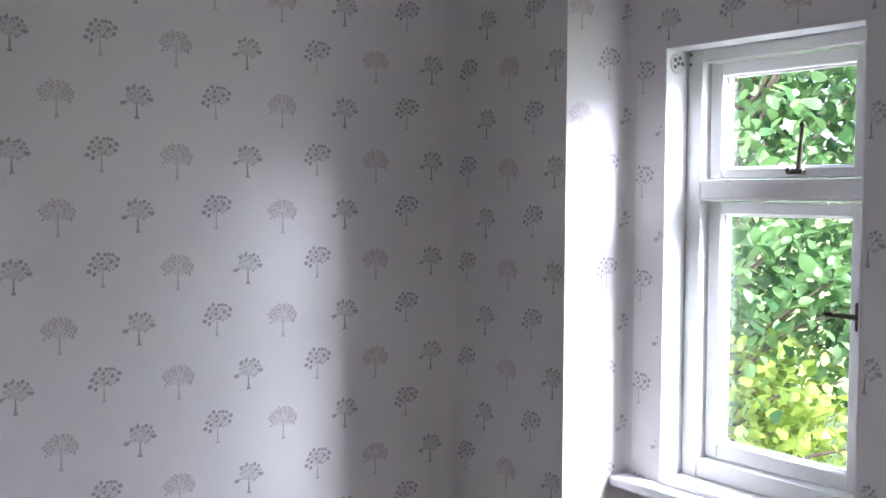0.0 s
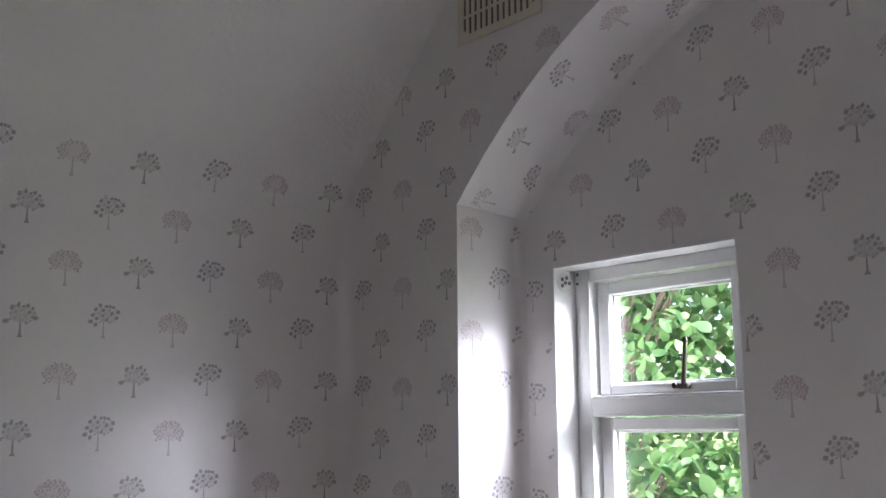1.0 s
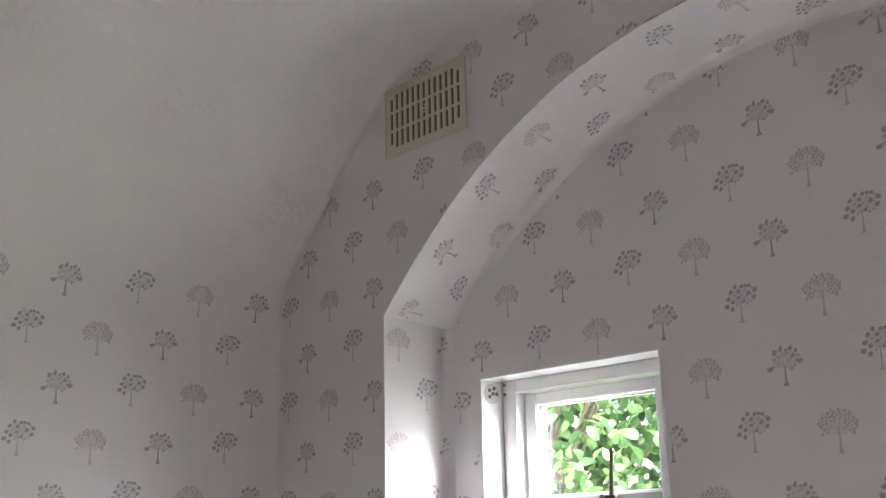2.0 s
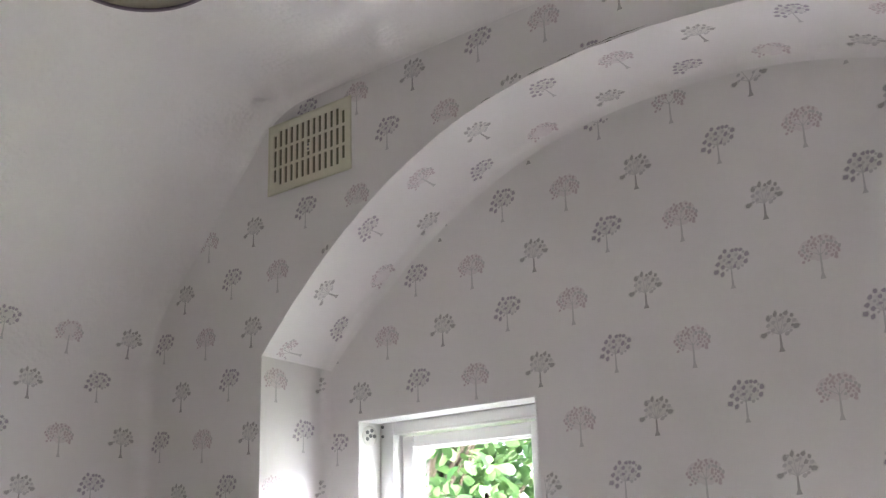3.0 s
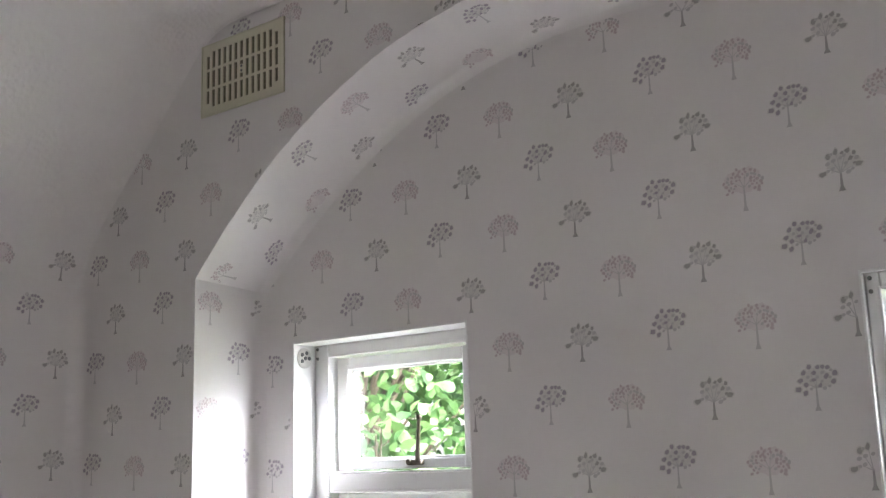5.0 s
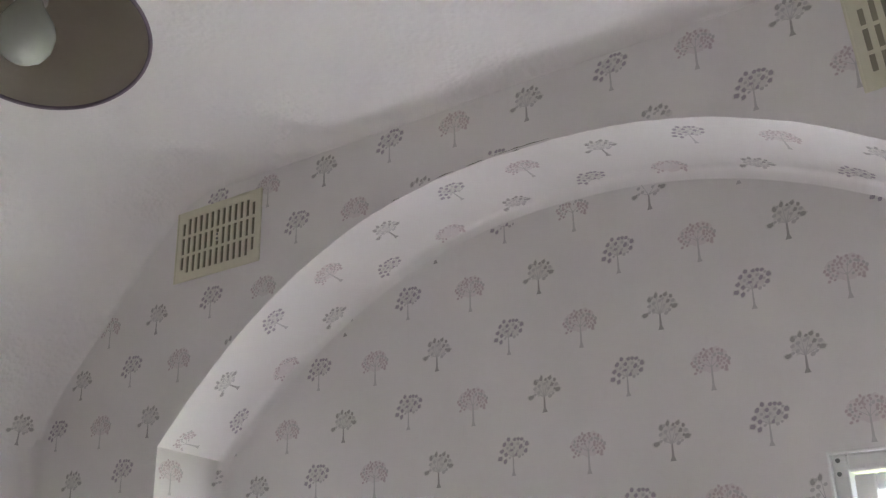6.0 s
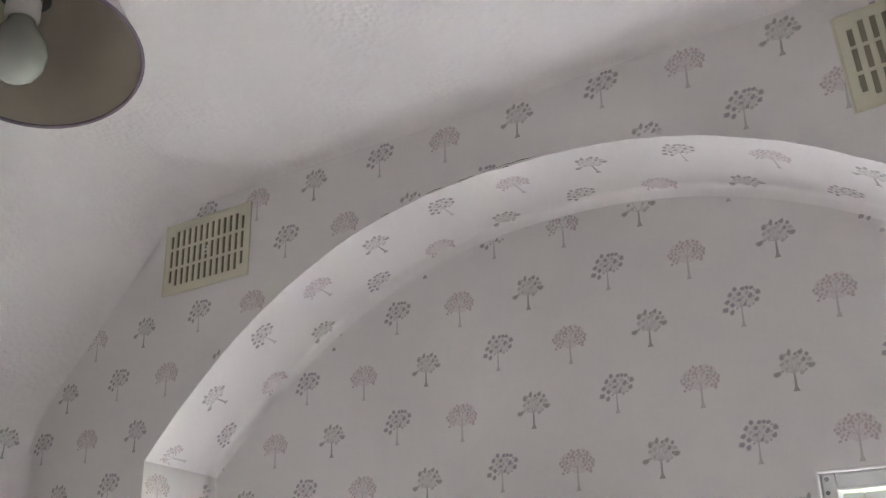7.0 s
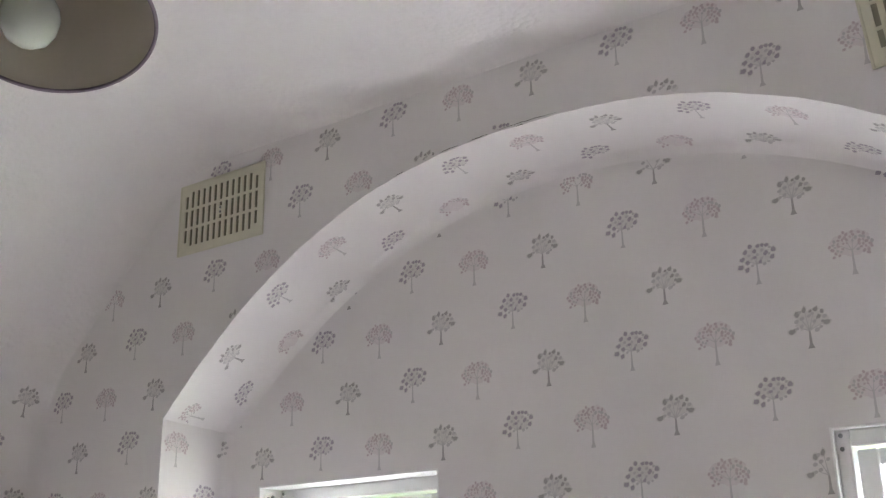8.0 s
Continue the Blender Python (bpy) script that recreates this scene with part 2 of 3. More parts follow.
def make_front_wall():
    """Wall with a wide low arch cut through it."""
    bm = bmesh.new()
    n = 160
    a0 = math.asin((JAMB - XC) / R_OUT)
    arc = [XC + R_OUT * math.sin(a0 - 2 * a0 * i / n) for i in range(n + 1)]
    arc[0], arc[-1] = JAMB, 2 * XC - JAMB
    # face left and right of the opening and above the arch
    side = [XL - 0.02 + (JAMB - XL + 0.02) * i / 12 for i in range(13)]

    def face_strip(points):
        cols = []
        for x, low in points:
            cols.append((bm.verts.new((x, YF, low)), bm.verts.new((x, YF, max(low + 0.01, roof_z(x) + 0.03)))))
        for (a, b), (c, d) in zip(cols, cols[1:]):
            bm.faces.new((a, c, d, b))

    face_strip([(x, 0.0) for x in side])
    face_strip([(2 * XC - x, 0.0) for x in side])
    lip = {x: arch_out(x) + 0.0022 * noise.noise((x * 23, 0.3, 0.7)) + 0.0012 * noise.noise((x * 70, 4.3, 0.7)) for x in arc}
    face_strip([(x, lip[x]) for x in arc])
    # soft round in the corners with the side walls
    rc = 0.035
    for side_sign, xw in ((1, XL), (-1, XR)):
        cols = []
        for i in range(9):
            a = math.pi / 2 * i / 8
            x, y = xw + side_sign * (rc - rc * math.cos(a) + 0.0004), YF - rc + rc * math.sin(a) - 0.0004
            cols.append((bm.verts.new((x, y, 0.0)), bm.verts.new((x, y, FOLD + 0.06))))
        for (a, b), (c, d) in zip(cols, cols[1:]):
            bm.faces.new((a, c, d, b)).smooth = True
    # reveal: jambs and soffit, with a soft round where they meet the back of the recess
    z_fold = lip[arc[0]]
    side_path = [(JAMB, z) for z in (0.0, 0.6, 1.2, z_fold - 0.012)]
    path = side_path + [(x, lip[x]) for x in arc] + [(2 * XC - x, z) for x, z in reversed(side_path)]
    turns = [Vector((1, 0))] * 4 + [inward(x) for x in arc] + [Vector((-1, 0))] * 4
    turns[4], turns[-5] = (turns[4] + turns[3]).normalized(), (turns[-5] + turns[-4]).normalized()
    inner = []
    for x, z in path:
        xi = XC + (x - XC) * (XC - INNER) / (XC - JAMB)
        zi = z if z < 1.5 else arch_in(xi)
        inner.append((xi, zi))
    rings = []
    for k in DEPTH:
        rings.append([bm.verts.new((x + (xi - x) * k + n.x * ease(k), YF * (1 - k) - 0.0005 * (k == 1.0), z + (zi - z) * k + n.y * ease(k))) for (x, z), (xi, zi), n in zip(path, inner, turns)])
    for a, b in zip(rings, rings[1:]):
        for i in range(len(a) - 1):
            f = bm.faces.new((a[i], a[i + 1], b[i + 1], b[i]))
            f.smooth = True
    bmesh.ops.remove_doubles(bm, verts=bm.verts[:], dist=0.0004)
    # sharp fold where jamb and soffit meet
    for ed in bm.edges:
        a, b = (v.co for v in ed.verts)
        if abs(a.y - b.y) > 0.0005 and abs(a.x - b.x) < 0.02 and min(abs(a.x - JAMB), abs(a.x - 2 * XC + JAMB)) < 0.025 and abs(a.z - z_fold) < 0.03 and abs(b.z - z_fold) < 0.03:
            ed.smooth = False
    ob = whole("wall_front", bm, PAPER, "white wallpapered wall with a wide low arch and printed trees", "wall", "structure")
    return ob


wall_front = make_front_wall()

WINDOWS = [(-0.597, -0.070), (0.748, 1.275)]
SILL, HEAD = 0.632, 1.677


def make_back_wall():
    """Outer wall behind the recess with two openings."""
    bm = bmesh.new()
    xs = [XL - 0.3, WINDOWS[0][0], WINDOWS[0][1], WINDOWS[1][0], WINDOWS[1][1], XR + 0.3]
    zs = [-0.3, SILL, HEAD, 2.9]
    for i in range(5):
        for k in range(3):
            if k == 1 and i in (1, 3):
                continue
            box(bm, xs[i], xs[i + 1], 0.0, 0.17, zs[k], zs[k + 1])
    return whole("wall_back", bm, PAPER, "white wallpapered window wall with small printed trees", "wall", "structure")


wall_back = make_back_wall()

bm = bmesh.new()
box(bm, XL - 0.15, XL, YB - 0.15, 0.0, -0.3, FOLD)
wall_left = whole("wall_left", bm, PAPER, "white wallpapered side wall with rows of printed trees", "wall", "structure")
# out of view, added to close the room
bm = bmesh.new()
box(bm, XR, XR + 0.15, YB - 0.15, 0.0, -0.3, FOLD)
whole("unseen_side_wall", bm, PAPER, "unseen white papered side wall added to close the room", "wall", "structure")
# out of view, set far back so less light returns to the arched wall
bm = bmesh.new()
box(bm, XL - 0.15, XR + 0.15, YB - 0.15, YB, -0.3, 2.7)
whole("unseen_rear_wall", bm, PAPER, "unseen white papered wall added opposite the windows to close the room", "wall", "structure")
# unseen floor, kept pale as a reflector for the ceiling
bm = bmesh.new()
box(bm, XL - 0.1, XR + 0.1, YB - 0.1, 0.0, -0.12, 0.0)
whole("floor", bm, BOUNCE_FLOOR, "unseen floor, made pale to bounce light up", "floor", "structure")
# unseen slab, added to keep sky light off the ceiling shell
bm = bmesh.new()
box(bm, XL - 0.3, XR + 0.3, YB - 0.3, 0.26, 2.62, 2.70)
whole("roof_blocker", bm, RENDER_OUT, "unseen slab added above the plaster ceiling to block sky light", "roof", "structure")


# ---- printed trees of the wallpaper ----
def blob(cx, cy, rx, ry, ang, n=8, rough=0.0):
    """An oval with an uneven edge."""
    c, s = math.cos(ang), math.sin(ang)
    out = []
    for i in range(n):
        a = 2 * math.pi * i / n
        k = 1 + rough * noise.noise((cx * 0.7 + 3 * math.cos(a), cy * 0.7 + 3 * math.sin(a), 1.7)) * 2
        x, y = k * rx * math.cos(a), k * ry * math.sin(a)
        out.append((cx + c * x - s * y, cy + s * x + c * y))
    return out


def stick(x0, y0, x1, y1, w0, w1):
    dx, dy = x1 - x0, y1 - y0
    d = math.hypot(dx, dy)
    px, py = -dy / d, dx / d
    return [(x0 - px * w0, y0 - py * w0), (x0 + px * w0, y0 + py * w0), (x1 + px * w1, y1 + py * w1), (x1 - px * w1, y1 - py * w1)]


def tree_shapes(kind):
    """Polygons in millimetres about the crown's middle, with a material slot each."""
    rnd = random.Random(11 + kind)
    out = []
    if kind == 0:      # purple leaves
        out.append((7, blob(1, 2, 24, 16, 0.1, 20, 0.25)))
        out.append((1, stick(0, -44, 0, -8, 2.2, 1.0)))
        out.append((1, [(-5.5, -49), (5.5, -49), (2.2, -42), (-2.2, -42)]))
        for x, y in ((-14, -6), (-8, 12), (2, 8), (17, 3), (12, -12)):
            out.append((1, stick(0, -12, x, y, 0.7, 0.4)))
        for x, y, k in ((14, -14, 3.8), (10, -3, 3.0), (-7, -1, 3.4), (24, 3, 3.0), (3, 4, 3.2), (-12, 5, 3.4), (12, 11, 3.6), (22, -11, 3.0), (-8, -14, 3.0), (26, 14, 3.0)):
            out.append((1, blob(x, y, k, k * 0.8, 0.4)))
        for x, y, w, a in ((-29, -14, 5.2, 0.2), (-25, 0, 4.7, 0.5), (-19, 12, 4.8, 0.7), (-9, 21, 4.8, 1.4), (-18, -20, 4.8, 0.6), (-16, -7, 4.6, 0.5), (-2, 11, 4.4, 0.8),
                           (5, 20, 4.2, 0.1), (13, 20, 4.0, 0.0), (21, 19, 3.9, 0.1), (18, 5, 4.9, 1.2), (32, 9, 5.2, 0.7), (29, -4, 4.6, 0.3), (-3, 0, 3.6, 0.2), (7, -9, 3.8, 0.9)):
            out.append((0, blob(x, y, w * 0.95, w * 0.8, a + rnd.uniform(-0.1, 0.1), 9, 0.22)))
    elif kind == 1:    # pink round crown
        out.append((3, blob(0, 3, 34, 23, 0.0, 26, 0.12)))
        out.append((5, stick(0, -47, 0, -6, 2.4, 1.3)))
        out.append((5, [(-5.2, -51), (5.2, -51), (2.6, -43), (-2.6, -43)]))
        for x, y in ((-20, 2), (-10, 14), (4, 16), (18, 6)):
            out.append((5, stick(0, -10, x, y, 0.7, 0.4)))
        m = 46
        for i in range(m):
            a = math.pi * (-0.20 + 1.40 * ((i * 0.618034) % 1.0))
            q = math.sqrt(0.10 + 0.90 * (i + 0.5) / m)
            k = rnd.uniform(0.75, 1.25)
            out.append((2 if i % 4 else 1, blob(36 * q * math.cos(a) + rnd.uniform(-1.5, 1.5), 29 * q * math.sin(a) - 4 + rnd.uniform(-1.5, 1.5), 3.3 * k, 2.5 * k, rnd.uniform(0, 3), 6)))
    else:              # grey-green, branched
        out.append((3, blob(2, -1, 25, 17, 0.1, 22, 0.2)))
        out.append((3, blob(28, -2, 7, 6, 0.1, 10)))
        out.append((0, stick(0, -44, 0, -17, 2.6, 1.5)))
        out.append((0, [(-6, -49), (6, -49), (2.4, -41), (-2.4, -41)]))
        for x, y in ((-13, 5), (-4, 12), (10, 12), (16, 0), (24, -9), (-16, -12)):
            out.append((4, stick(0, -19, x, y, 0.9, 0.4)))
        for x, y, w, h, a in ((-29, -17, 6.8, 4.7, 0.25), (-18, 11, 5.2, 4.6, 0.1), (-5, 17, 5.7, 3.8, 1.1), (14, 16, 5.6, 3.8, 1.0), (5, 14, 3.4, 2.6, 0.3), (18, 3, 4.7, 3.6, 0.8), (31, -8, 6.2, 4.4, 0.15), (24, -6, 3.4, 2.4, 0.3), (24, 11, 4.0, 3.2, 0.9)):
            out.append((0, blob(x, y, w * 0.92, h, a, 10, 0.25)))
        for x, y, k in ((13, -19, 5.0), (-12, -10, 4.2), (10, -4, 3.6), (-10, 3, 4.4), (2, 6, 3.8), (20, -15, 3.6), (-20, -1, 4.4), (-13, 14, 3.6), (28, 2, 4.4), (8, 9, 3.6), (-20, -13, 3.6)):
            out.append((4, blob(x, y, k, k * 0.75, 0.4)))
    # a pale bleed round every leaf
    bleed = {0: 7, 1: 3, 2: 3}[kind]
    leaf = {0: 0, 1: 2, 2: 0}[kind]
    soft = []
    for slot, poly in out:
        if slot == leaf and len(poly) > 4:
            mx, my = sum(p[0] for p in poly) / len(poly), sum(p[1] for p in poly) / len(poly)
            soft.append((bleed, [(mx + (x - mx) * 1.45, my + (y - my) * 1.45) for x, y in poly]))
    return soft + out


SHAPES = [tree_shapes(k) for k in range(3)]
OFFSET = [(0.0, 0.0), (-0.0058, -0.011), (-0.0092, -0.0066)]


def print_trees(surface, host, u_range, v_range, origin, inside, pitch=PITCH, row=ROW, squeeze=(1.04, 1.07), limit=None):
    """Prints the repeat on a surface(u, v) -> point. inside(u, v): whether a point of the print lies on the paper."""
    verts, faces, slots = [], [], []
    r0, r1 = int((v_range[0] - origin[1]) / row) - 1, int((v_range[1] - origin[1]) / row) + 1
    c0, c1 = int((u_range[0] - origin[0]) / pitch * 2) - 1, int((u_range[1] - origin[0]) / pitch * 2) + 1
    for r in range(r0, r1 + 1):
        for c in range(c0, c1 + 1):
            if (c - 3 * (r % 2)) % 2:
                continue
            kind = ((c - 3 * (r % 2)) % 6) // 2
            u0, v0 = origin[0] + c * pitch / 2 + OFFSET[kind][0], origin[1] + r * row + OFFSET[kind][1]
            if limit and v0 > limit(u0):
                continue
            for layer, (slot, poly) in enumerate(SHAPES[kind]):
                pts = [(u0 + x * squeeze[0] / 1000, v0 + y * squeeze[1] / 1000) for x, y in poly]
                mu, mv = sum(p[0] for p in pts) / len(pts), sum(p[1] for p in pts) / len(pts)
                if not (inside(mu, mv) and all(inside(*p) for p in pts[::2])):
                    continue
                lift = 0.0006 + 0.00012 * (slot not in (3, 7)) + 0.000004 * layer
                base = len(verts)
                verts.extend(surface(p[0], p[1], lift) for p in pts)
                faces.append(tuple(range(base, base + len(pts))))
                ink = INK_SLOT[(kind == 2, slot)]
                slots.append(ink)
    me = bpy.data.meshes.new("tree_print")
    me.from_pydata(verts, [], faces)
    for m in INK_LIST:
        me.materials.append(m)
    me.polygons.foreach_set("material_index", slots)
    ob = new("tree_print", me)
    ob.parent = host
    return tagged(ob, "small trees printed in purple, grey-green and pink", kind="stuff")


INK_LIST = [PRINT_PURPLE, PRINT_STEM, PRINT_PINK, PRINT_BLUSH, PRINT_GREY, PRINT_HAZE, PRINT_PALE]
INK_SLOT = {(False, 0): 0, (False, 1): 1, (False, 2): 2, (False, 3): 3, (False, 5): 6, (False, 7): 5, (True, 0): 4, (True, 4): 1, (True, 3): 5}


def in_recess(u, v):
    if any(a - 0.004 < u < b + 0.004 and SILL - 0.03 < v < HEAD + 0.004 for a, b in WINDOWS):
        return False
    return INNER + FILLET < u < 2 * XC - INNER - FILLET and 0.02 < v < arch_in(u) - FILLET


def in_front(u, v):
    if abs(u - XC) < XC - JAMB + 0.002 and v < arch_out(u) + 0.003:
        return False
    return XL + 0.01 < u < XR - 0.01 and 0.02 < v < joint_z(u) - 0.003


print_trees(lambda u, v, d: (u, -d, v), wall_back, (INNER, 2 * XC - INNER), (0.1, 2.25), (-0.136, 2.1296), in_recess)
print_trees(lambda u, v, d: (u, YF - d, v), wall_front, (XL, XR), (0.1, 2.42), (-0.553, 2.4116), in_front, limit=lambda u: joint_z(u) - 0.012)


def on_side(u, v, d):
    """Point of the side wall's paper, also where it runs up the start of the slope."""
    for (xa, za, na, ma), (xb, zb, nb, mb) in zip(HALF, HALF[1:]):
        if za <= v <= zb:
            k = (v - za) / (zb - za)
            nx, nz = na + (nb - na) * k, ma + (mb - ma) * k
            lift = 2 * d + 0.0006 + cove_drop(u) * min(1.0, -nz / math.cos(SLOPE))
            return (xa + (xb - xa) * k + nx * lift, u, v + nz * lift)
    return (XL + d, u, v)


print_trees(on_side, wall_left, (-4.7, YF), (0.1, KINK), (-1.160, 1.9276), lambda u, v: -4.75 < u < YF - 0.012 and 0.1 < v < KINK + 0.03, limit=lambda u: KINK - 0.05)


def on_soffit(u, v, d):
    a = u / R_OUT
    k = min(max(1 + v / YF, 0.0), 1.0)
    x = XC + R_OUT * math.sin(a)
    z = arch_out(x)
    xi = XC + (x - XC) * (XC - INNER) / (XC - JAMB)
    zi = arch_in(xi)
    n = inward(min(max(x, JAMB), 2 * XC - JAMB)) * (ease(k) + 2 * d)
    return (x + (xi - x) * k + n.x, -v - 1.5 * d * (ease(k) > 0), z + (zi - z) * k + n.y)


SPRING = R_OUT * math.asin((XC - JAMB) / R_OUT)
print_trees(on_soffit, wall_front, (-SPRING, SPRING), (0.0, -YF), (-0.207, 0.166), lambda u, v: abs(u) < SPRING - 0.005 and 0.004 < v < -YF - 0.003, squeeze=(1.0, 1.0))
print_trees(lambda u, v, d: (JAMB + d * 2 + (INNER - JAMB) * (1 - u / YF) + ease(1 - u / YF), u, v), wall_front, (YF, 0.0), (0.1, 1.83), (-0.078, 1.655), lambda u, v: YF + 0.003 < u < -0.004 and 0.1 < v < 1.815)
print_trees(lambda u, v, d: (2 * XC - JAMB - d * 2 - (INNER - JAMB) * (1 + u / YF) - ease(1 + u / YF), -u, v), wall_front, (0.0, -YF), (0.1, 1.83), (0.078, 1.655), lambda u, v: 0.004 < u < -YF - 0.003 and 0.1 < v < 1.815)


# ---- windows ----
def frame_bars(bm, x0, x1, z0, z1, y0, y1, w, bevel, foot=None, head=None):
    """A rectangular frame of four bars of width w; foot, head: the width of the lowest and the highest one."""
    foot, head = foot or w, head or w
    box(bm, x0, x0 + w, y0, y1, z0, z1, bevel)
    box(bm, x1 - w, x1, y0, y1, z0, z1, bevel)
    box(bm, x0 + w - 0.001, x1 - w + 0.001, y0 + 0.0015, y1 - 0.0015, z1 - head, z1, bevel)
    box(bm, x0 + w - 0.001, x1 - w + 0.001, y0 + 0.0015, y1 - 0.0015, z0, z0 + foot, bevel)


TRANSOM = (1.316, 1.362)


def make_sash(host, name, x0, x1, z0, z1, face, inset, foot=0.036):
    """A side of glazing bars with a pane, set back in its rebate."""
    y, w = face + inset, 0.036
    bm = bmesh.new()
    frame_bars(bm, x0, x1, z0, z1, y, y + 0.044, w, 0.004, foot, 0.030)
    sash = part(name, bm, GLOSS_WHITE, host)
    bm = bmesh.new()
    frame_bars(bm, x0 + w - 0.002, x1 - w + 0.002, z0 + foot - 0.002, z1 - 0.028, y + 0.016, y + 0.028, 0.007, 0.0025)
    part("glazing_bead", bm, GLOSS_WHITE, sash)
    bm = bmesh.new()
    box(bm, x0 + w - 0.004, x1 - w + 0.004, y + 0.030, y + 0.034, z0 + foot - 0.004, z1 - 0.026)
    pane = part("pane", bm, GLASS, sash, "clear glass pane")
    pane.visible_shadow = False
    return sash


def make_window(name, x0, x1, face, w, top, inset, label, socket):
    win = empty(name, ((x0 + x1) / 2, face, SILL), label, "window", kind="structure")
    win.matrix_world = Matrix.Translation(((x0 + x1) / 2, face, SILL))

    def own(n, bm, mat, lab="", up=None):
        ob = part(n, bm, mat, up or win, lab)
        ob.matrix_parent_inverse = (up or win).matrix_basis.inverted() if up is None else Matrix()
        return ob

    bm = bmesh.new()
    # painted lining of the opening
    box(bm, x0, x0 + 0.005, -0.001, face, SILL, HEAD, 0.0015)
    box(bm, x1 - 0.005, x1, -0.001, face, SILL, HEAD, 0.0015)
    box(bm, x0 + 0.004, x1 - 0.004, -0.0005, face, HEAD - 0.005, HEAD, 0.0015)
    own("reveal_lining", bm, GLOSS_WHITE)
    bm = bmesh.new()
    frame_bars(bm, x0 + 0.003, x1 - 0.003, SILL + 0.012, HEAD - 0.003, face, face + 0.085, w, 0.005, head=top)
    own("window_frame", bm, GLOSS_WHITE)
    bm = bmesh.new()
    box(bm, x0 + w, x1 - w, face + 0.001, face + 0.085, *TRANSOM, 0.005)
    own("transom", bm, GLOSS_WHITE)
    bm = bmesh.new()
    # raised rebate lip round each light
    for za, zb in ((SILL + 0.012 + w, TRANSOM[0]), (TRANSOM[1], HEAD - 0.003 - top)):
        frame_bars(bm, x0 + 0.003 + w - 0.004, x1 - 0.003 - w + 0.004, za - 0.004, zb + 0.004, face - 0.003, face + 0.006, 0.006, 0.0025)
    own("rebate_lip", bm, GLOSS_WHITE)
    xa, xb = x0 + 0.003 + w + 0.004, x1 - 0.003 - w - 0.004
    for n, za, zb in (("top_casement", TRANSOM[1] + 0.004, HEAD - 0.003 - top - 0.004), ("lower_casement", SILL + 0.012 + w + 0.004, TRANSOM[0] - 0.004)):
        sash = make_sash(win, n, xa, xb, za, zb, face, inset, 0.024 if n == "top_casement" else 0.038)
        sash.matrix_parent_inverse = win.matrix_basis.inverted()
    # casement stay on the top light
    xm = (x0 + x1) / 2 + 0.046
    yb = face + inset - 0.004
    z = TRANSOM[1] + 0.012
    bm = bmesh.new()
    box(bm, xm - 0.030, xm + 0.012, yb - 0.010, yb + 0.006, z, z + 0.012, 0.003)
    rod(bm, (xm, yb - 0.006, z + 0.010), (xm + 0.020, yb - 0.022, z + 0.105), 0.006, 0.0045)
    lathe(bm, [(1e-4, 0), (0.006, 0.002), (0.007, 0.007), (0.005, 0.012), (1e-4, 0.014)], (xm + 0.020, yb - 0.022, z + 0.100), 12)
    rod(bm, (xm - 0.022, yb - 0.014, z + 0.008), (xm - 0.022, yb - 0.004, z + 0.008), 0.006)
    own("casement_stay", bm, BRONZE, "dark bronze casement stay")
    # handle of the lower light
    zc = 1.075
    bm = bmesh.new()
    box(bm, xb - 0.010, xb + 0.006, face + 0.004, face + 0.018, zc - 0.03, zc + 0.03, 0.003)
    rod(bm, (xb - 0.002, face - 0.004, zc), (xb - 0.072, face - 0.012, zc + 0.002), 0.0065, 0.005)
    rod(bm, (xb - 0.002, face + 0.008, zc), (xb - 0.002, face - 0.006, zc), 0.007)
    own("window_handle", bm, BRONZE, "dark bronze lever handle")
    if socket:
        # curtain rod socket on the side of the opening
        bm = bmesh.new()
        turn = Matrix.Translation((x0 + 0.005, 0.035, HEAD - 0.037)) @ Matrix.Rotation(radians(90), 4, "Y")
        lathe(bm, [(1e-4, 0.004), (0.020, 0.004), (0.025, 0.002), (0.025, 0.0), (0.019, 0.0)], n=28, m=turn)
        sock = own("rod_socket", bm, PLASTIC, "round white plastic rod socket")
        bm = bmesh.new()
        for i in range(5):
            a = 2 * math.pi * i / 5 + 0.3
            rr = 0.0135 if i else 0.0
            t = bmesh.new()
            bmesh.ops.create_cone(t, cap_ends=True, segments=8, radius1=0.0052, radius2=0.0044, depth=0.003, matrix=turn @ Matrix.Translation((rr * math.cos(a), rr * math.sin(a), 0.005)))
            join(bm, t)
        ob = part("socket_slot", bm, STEEL, sock)
    for k in range(2):
        bm = bmesh.new()
        t = bmesh.new()
        bmesh.ops.create_cone(t, cap_ends=True, segments=12, radius1=0.0042, radius2=0.0034, depth=0.003, matrix=Matrix.Translation((x0 + 0.014, face - 0.001, HEAD - 0.014 - 0.023 * k)) @ Matrix.Rotation(radians(90), 4, "X"))
        join(bm, t)
        own("screw", bm, STEEL)
    return win


make_window("window_1", *WINDOWS[0], 0.074, 0.047, 0.032, 0.026, "white painted two-light casement window with bronze fittings", True)
make_window("window_2", *WINDOWS[1], 0.014, 0.026, 0.030, 0.016, "white painted casement window with screw holes in its frame", False)

for i, (x0, x1) in enumerate(WINDOWS):
    bm = bmesh.new()
    a, b = (INNER + 0.003, x1 + 0.12) if i == 0 else (x0 - 0.12, 2 * XC - INNER - 0.003)
    box(bm, a, b, -0.060, -0.001, SILL - 0.024, SILL + 0.002, 0.006)
    box(bm, x0 + 0.006, x1 - 0.006, -0.012, 0.018 + 0.058 * (i == 0), SILL - 0.0, SILL + 0.014, 0.005)
    whole("window_sill_%d" % (i + 1), bm, GLOSS_WHITE, "white gloss painted window board", "window sill", "structure")


